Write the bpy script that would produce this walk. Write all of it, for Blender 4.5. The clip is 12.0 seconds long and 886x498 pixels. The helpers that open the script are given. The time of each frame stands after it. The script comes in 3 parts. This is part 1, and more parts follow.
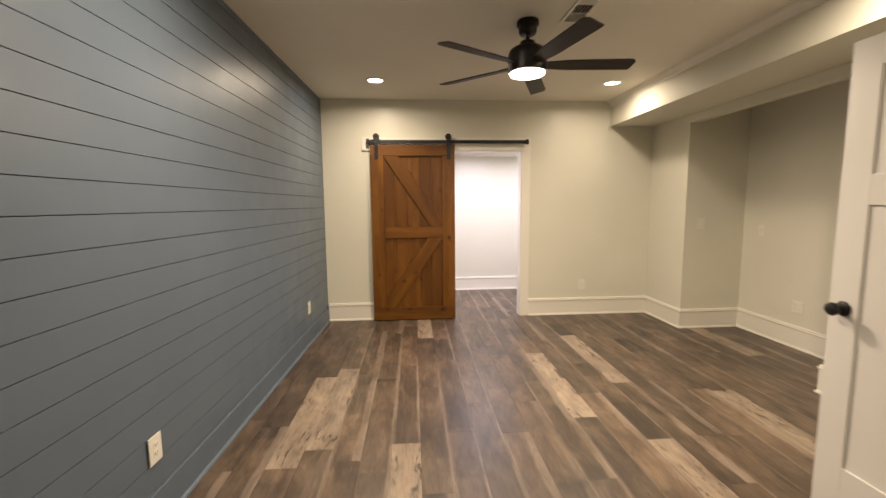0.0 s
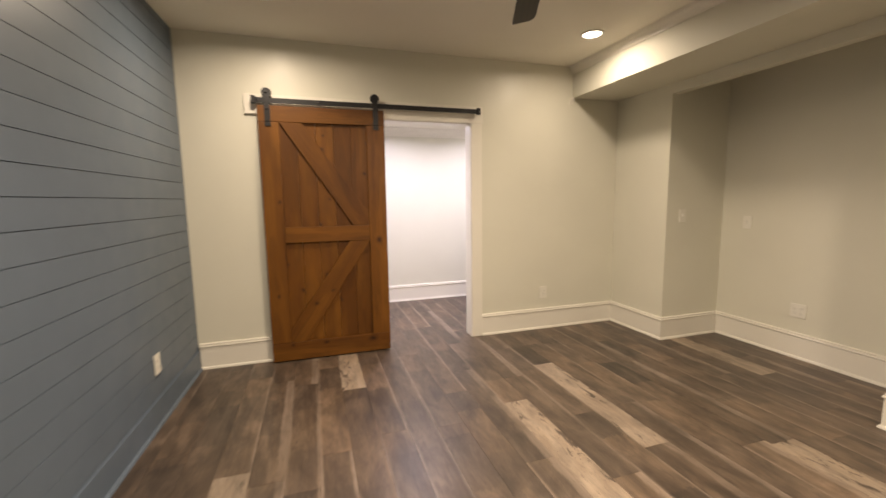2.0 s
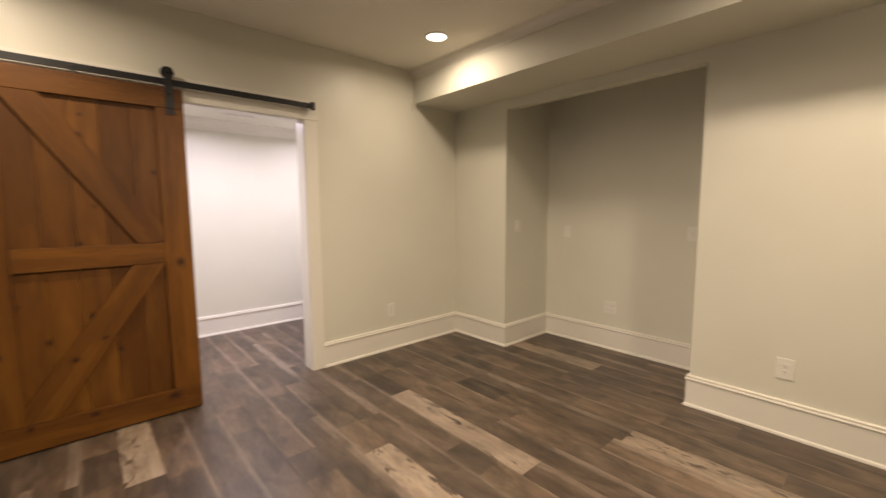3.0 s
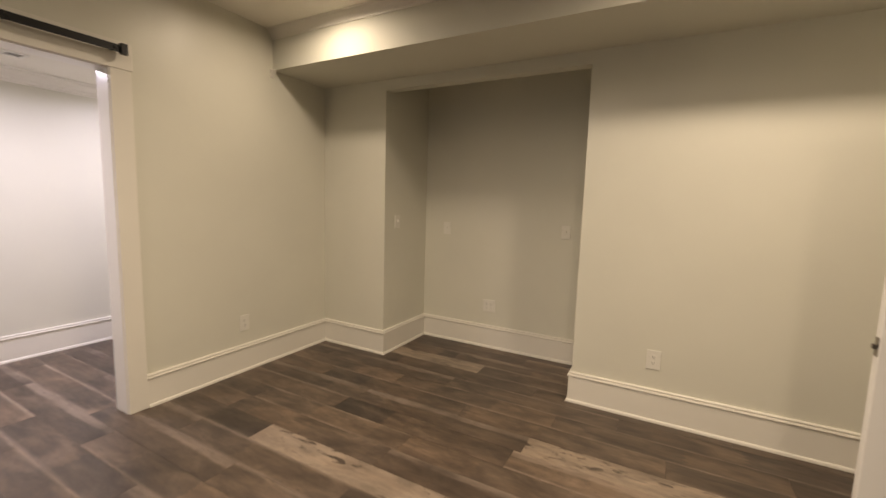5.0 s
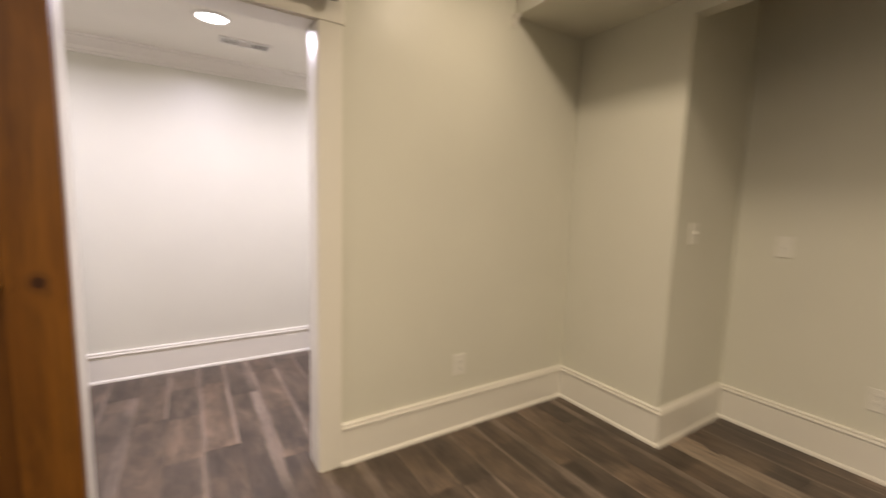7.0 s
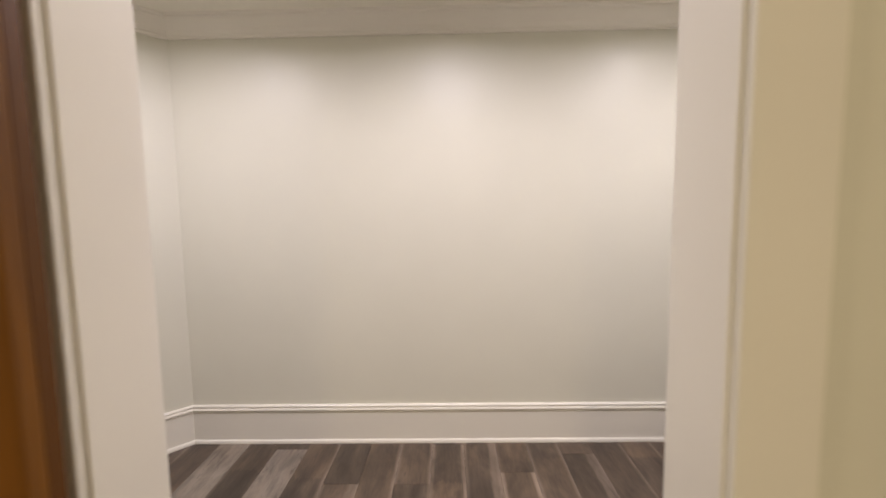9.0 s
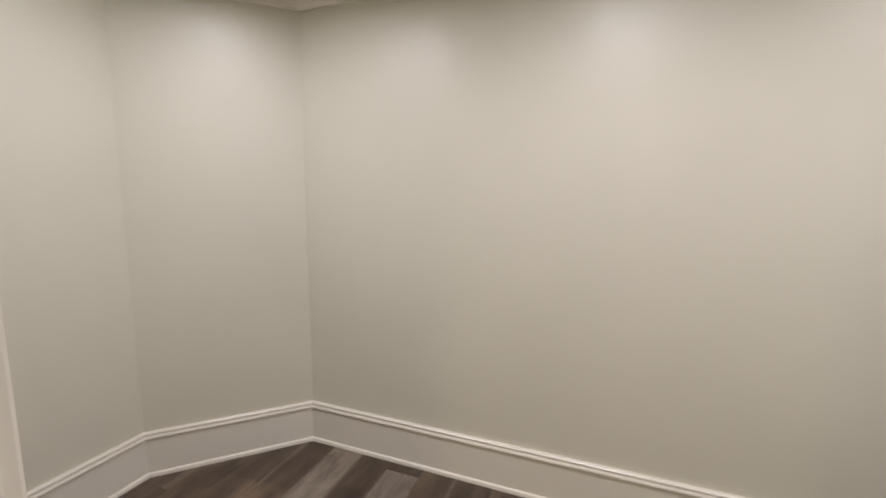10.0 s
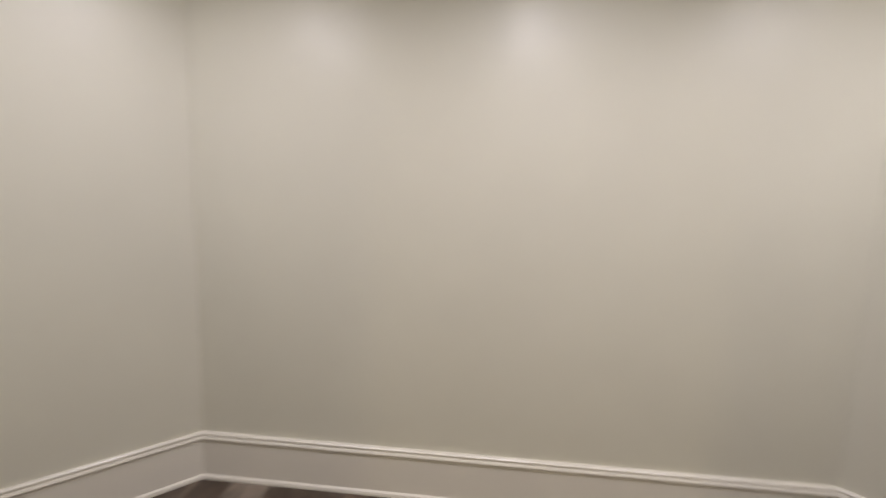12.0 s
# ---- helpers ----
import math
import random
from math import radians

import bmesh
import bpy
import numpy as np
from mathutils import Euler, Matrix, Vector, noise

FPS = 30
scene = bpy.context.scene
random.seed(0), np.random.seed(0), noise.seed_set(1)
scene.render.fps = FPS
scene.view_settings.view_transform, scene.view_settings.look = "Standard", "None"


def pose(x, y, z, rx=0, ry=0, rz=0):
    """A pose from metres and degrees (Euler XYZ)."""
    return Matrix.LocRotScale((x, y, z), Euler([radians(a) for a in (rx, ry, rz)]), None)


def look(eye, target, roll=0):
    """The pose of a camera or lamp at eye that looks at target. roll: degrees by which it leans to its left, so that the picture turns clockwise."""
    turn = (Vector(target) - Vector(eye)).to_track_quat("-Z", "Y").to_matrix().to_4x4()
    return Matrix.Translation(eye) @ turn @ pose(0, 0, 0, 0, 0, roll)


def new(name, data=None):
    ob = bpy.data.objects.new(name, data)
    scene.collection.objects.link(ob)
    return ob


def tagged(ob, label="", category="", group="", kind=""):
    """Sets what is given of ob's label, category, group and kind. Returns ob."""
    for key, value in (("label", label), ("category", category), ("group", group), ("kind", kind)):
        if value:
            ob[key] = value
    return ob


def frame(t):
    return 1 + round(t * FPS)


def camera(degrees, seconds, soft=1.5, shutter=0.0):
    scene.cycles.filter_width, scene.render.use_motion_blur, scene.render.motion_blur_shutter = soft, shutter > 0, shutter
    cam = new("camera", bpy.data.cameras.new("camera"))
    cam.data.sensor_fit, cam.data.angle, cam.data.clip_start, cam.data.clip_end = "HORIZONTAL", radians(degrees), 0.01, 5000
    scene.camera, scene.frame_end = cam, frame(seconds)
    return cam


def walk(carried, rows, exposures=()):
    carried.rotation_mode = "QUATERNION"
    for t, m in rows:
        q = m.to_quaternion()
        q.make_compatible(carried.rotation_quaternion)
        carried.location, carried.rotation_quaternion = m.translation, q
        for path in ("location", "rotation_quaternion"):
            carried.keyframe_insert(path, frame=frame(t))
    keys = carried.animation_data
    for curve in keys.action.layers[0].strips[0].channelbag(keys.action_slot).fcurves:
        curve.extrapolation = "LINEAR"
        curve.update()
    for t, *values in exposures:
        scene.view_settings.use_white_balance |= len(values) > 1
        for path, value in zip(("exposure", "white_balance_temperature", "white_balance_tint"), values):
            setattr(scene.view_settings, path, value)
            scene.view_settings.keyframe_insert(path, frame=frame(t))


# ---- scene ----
cam = camera(94.7, 12.0, shutter=0.5)
PATH = [
    (0, (1.09, -5.173, 1.459), (1.23, -3.19, 1.243), -0.5),
    (0.5, (1.064, -4.809, 1.438), (1.167, -2.822, 1.234), -0.6),
    (1, (1.024, -4.447, 1.409), (1.138, -2.461, 1.2), -0.5),
    (1.5, (0.965, -4.119, 1.412), (1.275, -2.157, 1.181), -0.7),
    (2, (0.966, -3.793, 1.404), (1.563, -1.9, 1.162), -0.8),
    (2.5, (0.979, -3.53, 1.4), (1.903, -1.772, 1.164), 0.1),
    (2.8, (0.975, -3.395, 1.393), (2.167, -1.803, 1.183), 0.3),
    (3, (1.035, -3.322, 1.402), (2.356, -1.834, 1.201), -0.3),
    (3.2, (0.995, -3.232, 1.435), (2.449, -1.877, 1.208), -0.4),
    (4.8, (1.167, -2.998, 1.404), (2.886, -2.004, 1.165), 1.7),
    (5, (1.237, -2.91, 1.399), (2.984, -1.962, 1.174), 1.7),
    (5.5, (1.434, -2.725, 1.383), (3.251, -1.916, 1.17), 2.0),
    (6, (1.627, -2.438, 1.408), (3.512, -1.815, 1.164), 1.0),
    (6.5, (1.799, -2.179, 1.356), (3.458, -1.082, 1.148), 1.6),
    (6.8, (1.894, -2.014, 1.338), (3.21, -0.525, 1.118), 2.0),
    (7, (1.943, -1.909, 1.349), (3.006, -0.23, 1.121), 1.7),
    (7.3, (1.996, -1.701, 1.373), (2.722, 0.15, 1.157), 0.9),
    (7.5, (2.015, -1.569, 1.383), (2.524, 0.355, 1.18), 0.7),
    (7.6, (1.998, -1.488, 1.387), (2.422, 0.456, 1.181), 0.7),
    (7.7, (1.978, -1.41, 1.383), (2.317, 0.551, 1.182), 0.9),
    (9.3, (2.114, -0.332, 1.297), (1.945, 1.654, 1.124), -0.7),
    (9.4, (2.116, -0.268, 1.3), (1.879, 1.71, 1.123), -0.5),
    (9.5, (2.111, -0.219, 1.304), (1.794, 1.748, 1.123), -0.4),
    (9.6, (2.118, -0.171, 1.312), (1.705, 1.776, 1.115), -0.3),
    (9.8, (2.078, -0.086, 1.351), (1.495, 1.812, 1.108), 0.4),
    (10, (2.042, -0.023, 1.349), (1.326, 1.827, 1.094), 0.3),
    (10.2, (1.974, 0.045, 1.329), (1.109, 1.835, 1.105), 0.6),
    (10.5, (1.986, 0.192, 1.321), (0.828, 1.813, 1.139), -0.4),
    (11, (1.893, 0.159, 1.306), (0.626, 1.695, 1.119), -0.6),
    (11.5, (1.892, 0.163, 1.281), (0.825, 1.842, 1.077), -0.5),
    (11.8, (1.884, 0.108, 1.297), (1.267, 1.997, 1.073), 0.7),
    (12, (1.86, 0.052, 1.31), (1.664, 2.028, 1.076), 1.6),
]
walk(cam, [(t, look(eye, target, roll)) for t, eye, target, roll in PATH], exposures=[(0, 0.14, 6500, 12), (1.5, 0.08, 6500, 12.5), (2.5, 0.0, 6550, 13.5), (3.2, -0.19, 6600, 14), (4.8, -0.32, 6550, 13.5), (6.3, -0.3, 6450, 13.5), (7.0, -0.2, 6450, 11.5), (7.7, -0.42, 6500, 11), (8.6, -0.52, 6750, 8), (9.3, -0.68, 6950, 5), (9.7, -0.88, 6800, 2.5), (10.8, -0.95, 6800, 1.5), (12, -0.97, 6800, 2.5)])

# ---- world and lamps ----
world = bpy.data.worlds.new("world")
scene.world = world
world.use_nodes = True
world.node_tree.nodes["Background"].inputs[0].default_value = (0.02, 0.02, 0.02, 1)
world.node_tree.nodes["Background"].inputs[1].default_value = 0.2

CEIL = 2.74        # main room
CEIL_2 = 2.35      # small room
WARM = (1.0, 0.818, 0.605)
COOL = (1.01, 0.925, 1.09)


def lamp(name, x, y, z, watts, colour, size, spread=150):
    data = bpy.data.lights.new(name, "AREA")
    data.shape, data.size, data.energy, data.color = "DISK", size, watts, colour
    data.spread = radians(spread)
    ob = new(name, data)
    ob.location = (x, y, z)
    return ob


CANS = [(0.715, -0.772), (3.23, -0.785), (0.715, -3.33), (3.24, -3.37)]
CANS_2 = [(0.87, 0.88), (2.11, 0.87), (3.29, 0.88)]
for cx, cy in CANS:
    lamp("can_lamp", cx, cy, CEIL - 0.012, (21 if cx < 1 else 13.5) if cy > -2 else 38 if cx < 1 else 28, WARM, 0.15, 170)
for cx, cy in CANS_2:
    lamp("can_lamp", cx, cy, CEIL_2 - 0.012, 19.5, COOL, 0.14, 164)
FAN = (1.915, -2.19)
lamp("fan_lamp", FAN[0], FAN[1], 2.362, 54, WARM, 0.24, 174)


# ---- materials ----
def material(name):
    m = bpy.data.materials.new(name)
    m.use_nodes = True
    t = m.node_tree
    return m, t, t.nodes["Principled BSDF"]


def node(t, kind, **values):
    n = t.nodes.new(kind)
    for key, value in values.items():
        if key in n.inputs:
            n.inputs[key].default_value = value
    return n


def ramp(t, source, stops):
    r = t.nodes.new("ShaderNodeValToRGB")
    while len(r.color_ramp.elements) < len(stops):
        r.color_ramp.elements.new(0.5)
    for e, (at, c) in zip(r.color_ramp.elements, stops):
        e.position = at
        e.color = (*c, 1) if len(c) == 3 else c
    t.links.new(source, r.inputs[0])
    return r


def mix(t, fac, a, b, blend="MIX"):
    m = t.nodes.new("ShaderNodeMix")
    m.data_type, m.blend_type = "RGBA", blend
    for slot, v in ((0, fac), (6, a), (7, b)):
        if hasattr(v, "is_linked"):
            t.links.new(v, m.inputs[slot])
        else:
            m.inputs[slot].default_value = (*v, 1) if isinstance(v, tuple) and len(v) == 3 else v
    return m.outputs[2]


def grey(v):
    return (v, v, v)


def coords(t, scale, random_shift=True):
    """Object coordinates, stretched, and shifted at random from piece to piece."""
    tc = t.nodes.new("ShaderNodeTexCoord")
    mp = t.nodes.new("ShaderNodeMapping")
    mp.inputs["Scale"].default_value = scale
    t.links.new(tc.outputs["Object"], mp.inputs["Vector"])
    if random_shift:
        info = t.nodes.new("ShaderNodeObjectInfo")
        mul = t.nodes.new("ShaderNodeVectorMath")
        mul.operation = "SCALE"
        mul.inputs[0].default_value = (37.0, 91.0, 53.0)
        t.links.new(info.outputs["Random"], mul.inputs["Scale"])
        t.links.new(mul.outputs[0], mp.inputs["Location"])
    return mp.outputs[0]


def noise_tex(t, vec, scale, detail=4, rough=0.55, distort=0.0):
    n = node(t, "ShaderNodeTexNoise", Scale=scale, Detail=detail, Roughness=rough, Distortion=distort)
    t.links.new(vec, n.inputs["Vector"])
    return n.outputs["Fac"]


def bump(t, bsdf, height, strength, distance):
    b = node(t, "ShaderNodeBump", Strength=strength, Distance=distance)
    t.links.new(height, b.inputs["Height"])
    t.links.new(b.outputs[0], bsdf.inputs["Normal"])


def paint(name, colour, rough, mottling=0.03, relief=0.06, grain=260, spec=0.4):
    m, t, b = material(name)
    v = coords(t, (1, 1, 1), False)
    big = noise_tex(t, v, 1.7, 3)
    fine = noise_tex(t, v, grain, 2, 0.6)
    lo = tuple(c * (1 - mottling) for c in colour)
    hi = tuple(min(1, c * (1 + mottling)) for c in colour)
    c = ramp(t, big, [(0.3, lo), (0.7, hi)])
    t.links.new(c.outputs[0], b.inputs["Base Color"])
    r = ramp(t, noise_tex(t, v, 6, 3), [(0.3, grey(rough - 0.05)), (0.7, grey(rough + 0.05))])
    t.links.new(r.outputs[0], b.inputs["Roughness"])
    b.inputs["Specular IOR Level"].default_value = spec
    bump(t, b, fine, relief, 0.002)
    return m


WALL = paint("wall_paint", (0.655, 0.641, 0.549), 0.40, 0.02, 0.10, 180, 0.5)
CEILING = paint("ceiling_paint", (0.79, 0.76, 0.67), 0.8, 0.02, 0.12, 150, 0.2)
BEAM = paint("beam_paint", (0.655, 0.641, 0.549), 0.62, 0.02, 0.10, 180, 0.3)
TRIM = paint("trim_paint", (0.75, 0.72, 0.645), 0.33, 0.015, 0.02, 90, 0.5)
DOORPAINT = paint("door_paint", (0.78, 0.76, 0.72), 0.36, 0.015, 0.05, 140, 0.5)
SLATE = paint("slate_blue_paint", (0.103, 0.135, 0.178), 0.40, 0.04, 0.0, 30, 0.5)
PLATE = paint("white_plastic", (0.73, 0.71, 0.64), 0.30, 0.01, 0.0, 50, 0.5)
GAP = paint("dark_gap", (0.02, 0.02, 0.022), 0.8, 0.05, 0.0, 50, 0.2)
SUBFLOOR = paint("joint_dark", (0.025, 0.018, 0.014), 0.8, 0.1, 0.0, 50, 0.2)
DUCT_SHADE = paint("duct_shade", (0.05, 0.045, 0.04), 0.7, 0.1, 0.0, 50, 0.2)


def metal_black(name, colour, rough, metallic):
    m = paint(name, colour, rough, 0.15, 0.04, 300, 0.5)
    m.node_tree.nodes["Principled BSDF"].inputs["Metallic"].default_value = metallic
    return m


BLACK = metal_black("black_steel", (0.012, 0.012, 0.013), 0.45, 0.3)
BRONZE = metal_black("dark_bronze", (0.010, 0.008, 0.007), 0.42, 0.3)
NICKEL = metal_black("dull_nickel", (0.35, 0.32, 0.28), 0.35, 1.0)


def glow(name, colour, strength):
    m, t, b = material(name)
    b.inputs["Base Color"].default_value = (0.9, 0.9, 0.88, 1)
    b.inputs["Emission Color"].default_value = (*colour, 1)
    b.inputs["Emission Strength"].default_value = strength
    return m


LENS = glow("lit_lens_warm", (1.0, 0.86, 0.68), 9.0)
LENS_2 = glow("lit_lens_cool", (1.0, 0.96, 0.97), 14.0)


def arith(t, operation, a, b=None, c=None):
    n = t.nodes.new("ShaderNodeMath")
    n.operation = operation
    for slot, v in enumerate((a, b, c)):
        if hasattr(v, "is_linked"):
            t.links.new(v, n.inputs[slot])
        elif v is not None:
            n.inputs[slot].default_value = v
    return n.outputs[0]


def plank_material(name, stops, crack, pale, edges=()):
    """Printed plank; edges: side, reach in from the edge, strength and share of boards with a pale sapwood strip."""
    m, t, b = material(name)
    blot = noise_tex(t, coords(t, (5.5, 1.9, 1)), 1.25, 5, 0.6, 0.7)
    cloud = noise_tex(t, coords(t, (11.0, 3.4, 1)), 1.1, 6, 0.62, 0.4)
    grain = noise_tex(t, coords(t, (190, 5.5, 1)), 1.0, 5, 0.65, 0.4)
    broad = noise_tex(t, coords(t, (42, 6.0, 1)), 1.0, 5, 0.66, 0.4)
    base = ramp(t, blot, stops)
    shade = ramp(t, cloud, [(0.34, (0.70, 0.70, 0.72)), (0.45, grey(0.92)), (0.49, grey(1.03)), (0.66, (1.24, 1.21, 1.17))])
    col = mix(t, 0.85, base.outputs[0], shade.outputs[0], "MULTIPLY")
    g = ramp(t, grain, [(0.30, grey(0.74)), (0.5, grey(0.99)), (0.72, grey(1.16))])
    col = mix(t, 0.5, col, g.outputs[0], "MULTIPLY")
    w = ramp(t, broad, [(0.30, grey(0.76)), (0.5, grey(1.0)), (0.72, grey(1.16))])
    col = mix(t, 0.65, col, w.outputs[0], "MULTIPLY")
    info = t.nodes.new("ShaderNodeObjectInfo")
    rand = info.outputs["Random"]
    own = t.nodes.new("ShaderNodeTexCoord")
    axes = t.nodes.new("ShaderNodeSeparateXYZ")
    t.links.new(own.outputs["Object"], axes.inputs[0])
    if not pale:
        # the print is pieced from short lengths, each a little lighter, darker, warmer or greyer
        frayed = arith(t, "MULTIPLY_ADD", noise_tex(t, coords(t, (60, 3, 1)), 1.0, 2), 0.10, axes.outputs[1])
        step = arith(t, "FLOOR", arith(t, "MULTIPLY_ADD", frayed, 2.1, arith(t, "MULTIPLY", rand, 91.7)))
        seg = t.nodes.new("ShaderNodeTexWhiteNoise")
        seg.noise_dimensions = "1D"
        t.links.new(step, seg.inputs["W"])
        sg = ramp(t, seg.outputs["Value"], [(0.0, (0.72, 0.73, 0.75)), (0.35, (0.95, 0.95, 0.95)), (0.7, (1.07, 1.05, 1.02)), (1.0, (1.30, 1.26, 1.20))])
        col = mix(t, 1.0, col, sg.outputs[0], "MULTIPLY")
    # pale sapwood along the edges of some boards, fading in and out
    pal = mix(t, 0.7, (0.240, 0.190, 0.150), w.outputs[0], "MULTIPLY")
    for side, reach, strength, share, scale in edges:
        wave = noise_tex(t, coords(t, (9 * side, 2.6, 1)), 1.0, 6, 0.7)
        edge = arith(t, "MULTIPLY_ADD", wave, 1.6 * reach, arith(t, "MULTIPLY", axes.outputs[0], side))
        at = PW / 2 - reach + 0.8 * reach
        strip = ramp(t, edge, [(0.0, grey(0)), (at - 0.004, grey(0)), (at + 0.010, grey(strength)), (1.0, grey(strength))])
        fade = ramp(t, noise_tex(t, coords(t, (0.5, 2.4, side)), 1.0, 3), [(0.36, grey(0.25)), (0.56, grey(1))])
        which = ramp(t, arith(t, "FRACT", arith(t, "MULTIPLY", rand, scale)), [(1 - share, grey(0)), (1.01 - share, grey(1))])
        amount = mix(t, 1.0, strip.outputs[0], fade.outputs[0], "MULTIPLY")
        if share < 1:
            amount = mix(t, 1.0, amount, which.outputs[0], "MULTIPLY")
        col = mix(t, amount, col, pal)
    # dark cracks along the grain, chained down the middle of the pale boards
    where = ramp(t, noise_tex(t, coords(t, (7, 2.0, 1)), 1.0, 2, 0.5), [(0.47, grey(0)), (0.54, grey(1))])
    ck = ramp(t, noise_tex(t, coords(t, (26, 7.0, 1)), 1.0, 4, 0.6, 0.9), [(0.54, grey(0)), (0.60, grey(crack))])
    both = mix(t, 1.0, where.outputs[0], ck.outputs[0], "MULTIPLY")
    col = mix(t, both, col, (0.055, 0.039, 0.030))
    # short dark hair cracks
    hair = ramp(t, noise_tex(t, coords(t, (60, 8.0, 1)), 1.0, 4, 0.55, 0.8), [(0.64, grey(0)), (0.69, grey(0.5))])
    col = mix(t, hair.outputs[0], col, (0.045, 0.033, 0.027))
    tone = ramp(t, rand, [(0.0, (0.80, 0.79, 0.79)), (0.5, (1.0, 0.98, 0.96)), (1.0, (1.18, 1.15, 1.11))])
    col = mix(t, 0.4 if pale else 1.0, col, tone.outputs[0], "MULTIPLY")
    t.links.new(col, b.inputs["Base Color"])
    r = ramp(t, broad, [(0.3, grey(0.44)), (0.7, grey(0.33))])
    t.links.new(r.outputs[0], b.inputs["Roughness"])
    b.inputs["Specular IOR Level"].default_value = 0.5
    bump(t, b, grain, 0.10, 0.0012)
    return m


PW, PL = 0.1745, 1.22          # floor plank
BROWN = [(0.30, (0.047, 0.036, 0.028)), (0.43, (0.074, 0.054, 0.040)), (0.55, (0.102, 0.075, 0.055)), (0.70, (0.145, 0.108, 0.080))]
PLANK = plank_material("brown_grey_plank", BROWN, 0.25, False, [(1.0, 0.016, 0.65, 0.5, 7.31), (-1.0, 0.014, 0.6, 0.42, 13.7), (1.0, 0.050, 0.6, 0.24, 29.3)])
PLANK_STREAKED = plank_material("streaked_plank", BROWN, 0.2, False, [(1.0, 0.055, 0.95, 1, 1)])
PLANK_EDGED = plank_material("pale_edged_plank", BROWN, 0.2, False, [(1.0, 0.020, 0.95, 1, 1), (-1.0, 0.016, 0.85, 1, 1)])
PLANK_GREY = plank_material("weathered_grey_plank", [(0.30, (0.130, 0.108, 0.088)), (0.5, (0.190, 0.160, 0.132)), (0.72, (0.240, 0.205, 0.170))], 0.6, True)
PLANK_PALE = plank_material("pale_plank", [(0.30, (0.175, 0.134, 0.099)), (0.5, (0.245, 0.193, 0.145)), (0.72, (0.31, 0.250, 0.192))], 0.95, True)


def wood_material(name):
    """Amber-stained knotty wood; the grain runs along local z and bends round the knots."""
    m, t, b = material(name)
    flat = coords(t, (4.4, 4.4, 3.6))
    flat.node.inputs["Rotation"].default_value = (math.pi / 2, 0, 0)
    wob = node(t, "ShaderNodeTexNoise", Scale=2.6, Detail=3)
    t.links.new(flat, wob.inputs["Vector"])
    vor = node(t, "ShaderNodeTexVoronoi", Scale=1.0, Randomness=1.0)
    vor.voronoi_dimensions = "2D"
    t.links.new(mix(t, 0.12, flat, wob.outputs["Color"], "LINEAR_LIGHT"), vor.inputs["Vector"])
    tint = t.nodes.new("ShaderNodeSeparateColor")
    t.links.new(vor.outputs["Color"], tint.inputs[0])
    far = arith(t, "MULTIPLY", vor.outputs["Distance"], arith(t, "MULTIPLY_ADD", tint.outputs[1], 1.6, 1.0))
    pick = ramp(t, tint.outputs[0], [(0.40, grey(0)), (0.42, grey(1))])
    # growth rings: broad bands along the board, drawn in round the knots
    warp = noise_tex(t, coords(t, (7, 7, 0.9)), 1.0, 4, 0.55, 0.7)
    pull = ramp(t, far, [(0.0, grey(1)), (0.35, grey(0))])
    bands = arith(t, "SINE", arith(t, "MULTIPLY", arith(t, "MULTIPLY_ADD", pull.outputs[0], 0.10, warp), 46.0))
    ringed = ramp(t, arith(t, "MULTIPLY_ADD", bands, 0.5, 0.5), [(0.0, grey(0.86)), (0.6, grey(1.0)), (1.0, grey(1.06))])
    grain = noise_tex(t, coords(t, (120, 120, 2.4)), 1.0, 5, 0.65, 0.6)
    stain = noise_tex(t, coords(t, (6, 6, 2.2)), 1.0, 4, 0.6, 0.5)
    base = ramp(t, warp, [(0.25, (0.084, 0.028, 0.0028)), (0.5, (0.124, 0.046, 0.0048)), (0.75, (0.176, 0.071, 0.0085))])
    col = mix(t, 0.6, base.outputs[0], ringed.outputs[0], "MULTIPLY")
    g = ramp(t, grain, [(0.28, grey(0.66)), (0.5, grey(1.0)), (0.75, grey(1.18))])
    col = mix(t, 0.55, col, g.outputs[0], "MULTIPLY")
    blotch = ramp(t, stain, [(0.34, grey(0.74)), (0.5, grey(0.98)), (0.68, grey(1.14))])
    col = mix(t, 0.7, col, blotch.outputs[0], "MULTIPLY")
    ring = ramp(t, far, [(0.0, grey(1)), (0.060, grey(0.95)), (0.085, grey(0.5)), (0.20, grey(0))])
    kn = mix(t, 1.0, ring.outputs[0], pick.outputs[0], "MULTIPLY")
    col = mix(t, kn, col, (0.030, 0.010, 0.003))
    info = t.nodes.new("ShaderNodeObjectInfo")
    tone = ramp(t, info.outputs["Random"], [(0.0, (0.80, 0.77, 0.74)), (0.5, (0.98, 0.98, 0.97)), (1.0, (1.18, 1.19, 1.16))])
    col = mix(t, 1.0, col, tone.outputs[0], "MULTIPLY")
    t.links.new(col, b.inputs["Base Color"])
    r = ramp(t, grain, [(0.3, grey(0.58)), (0.7, grey(0.42))])
    t.links.new(r.outputs[0], b.inputs["Roughness"])
    b.inputs["Specular IOR Level"].default_value = 0.3
    bump(t, b, grain, 0.25, 0.001)
    return m


WOOD = wood_material("amber_knotty_wood")


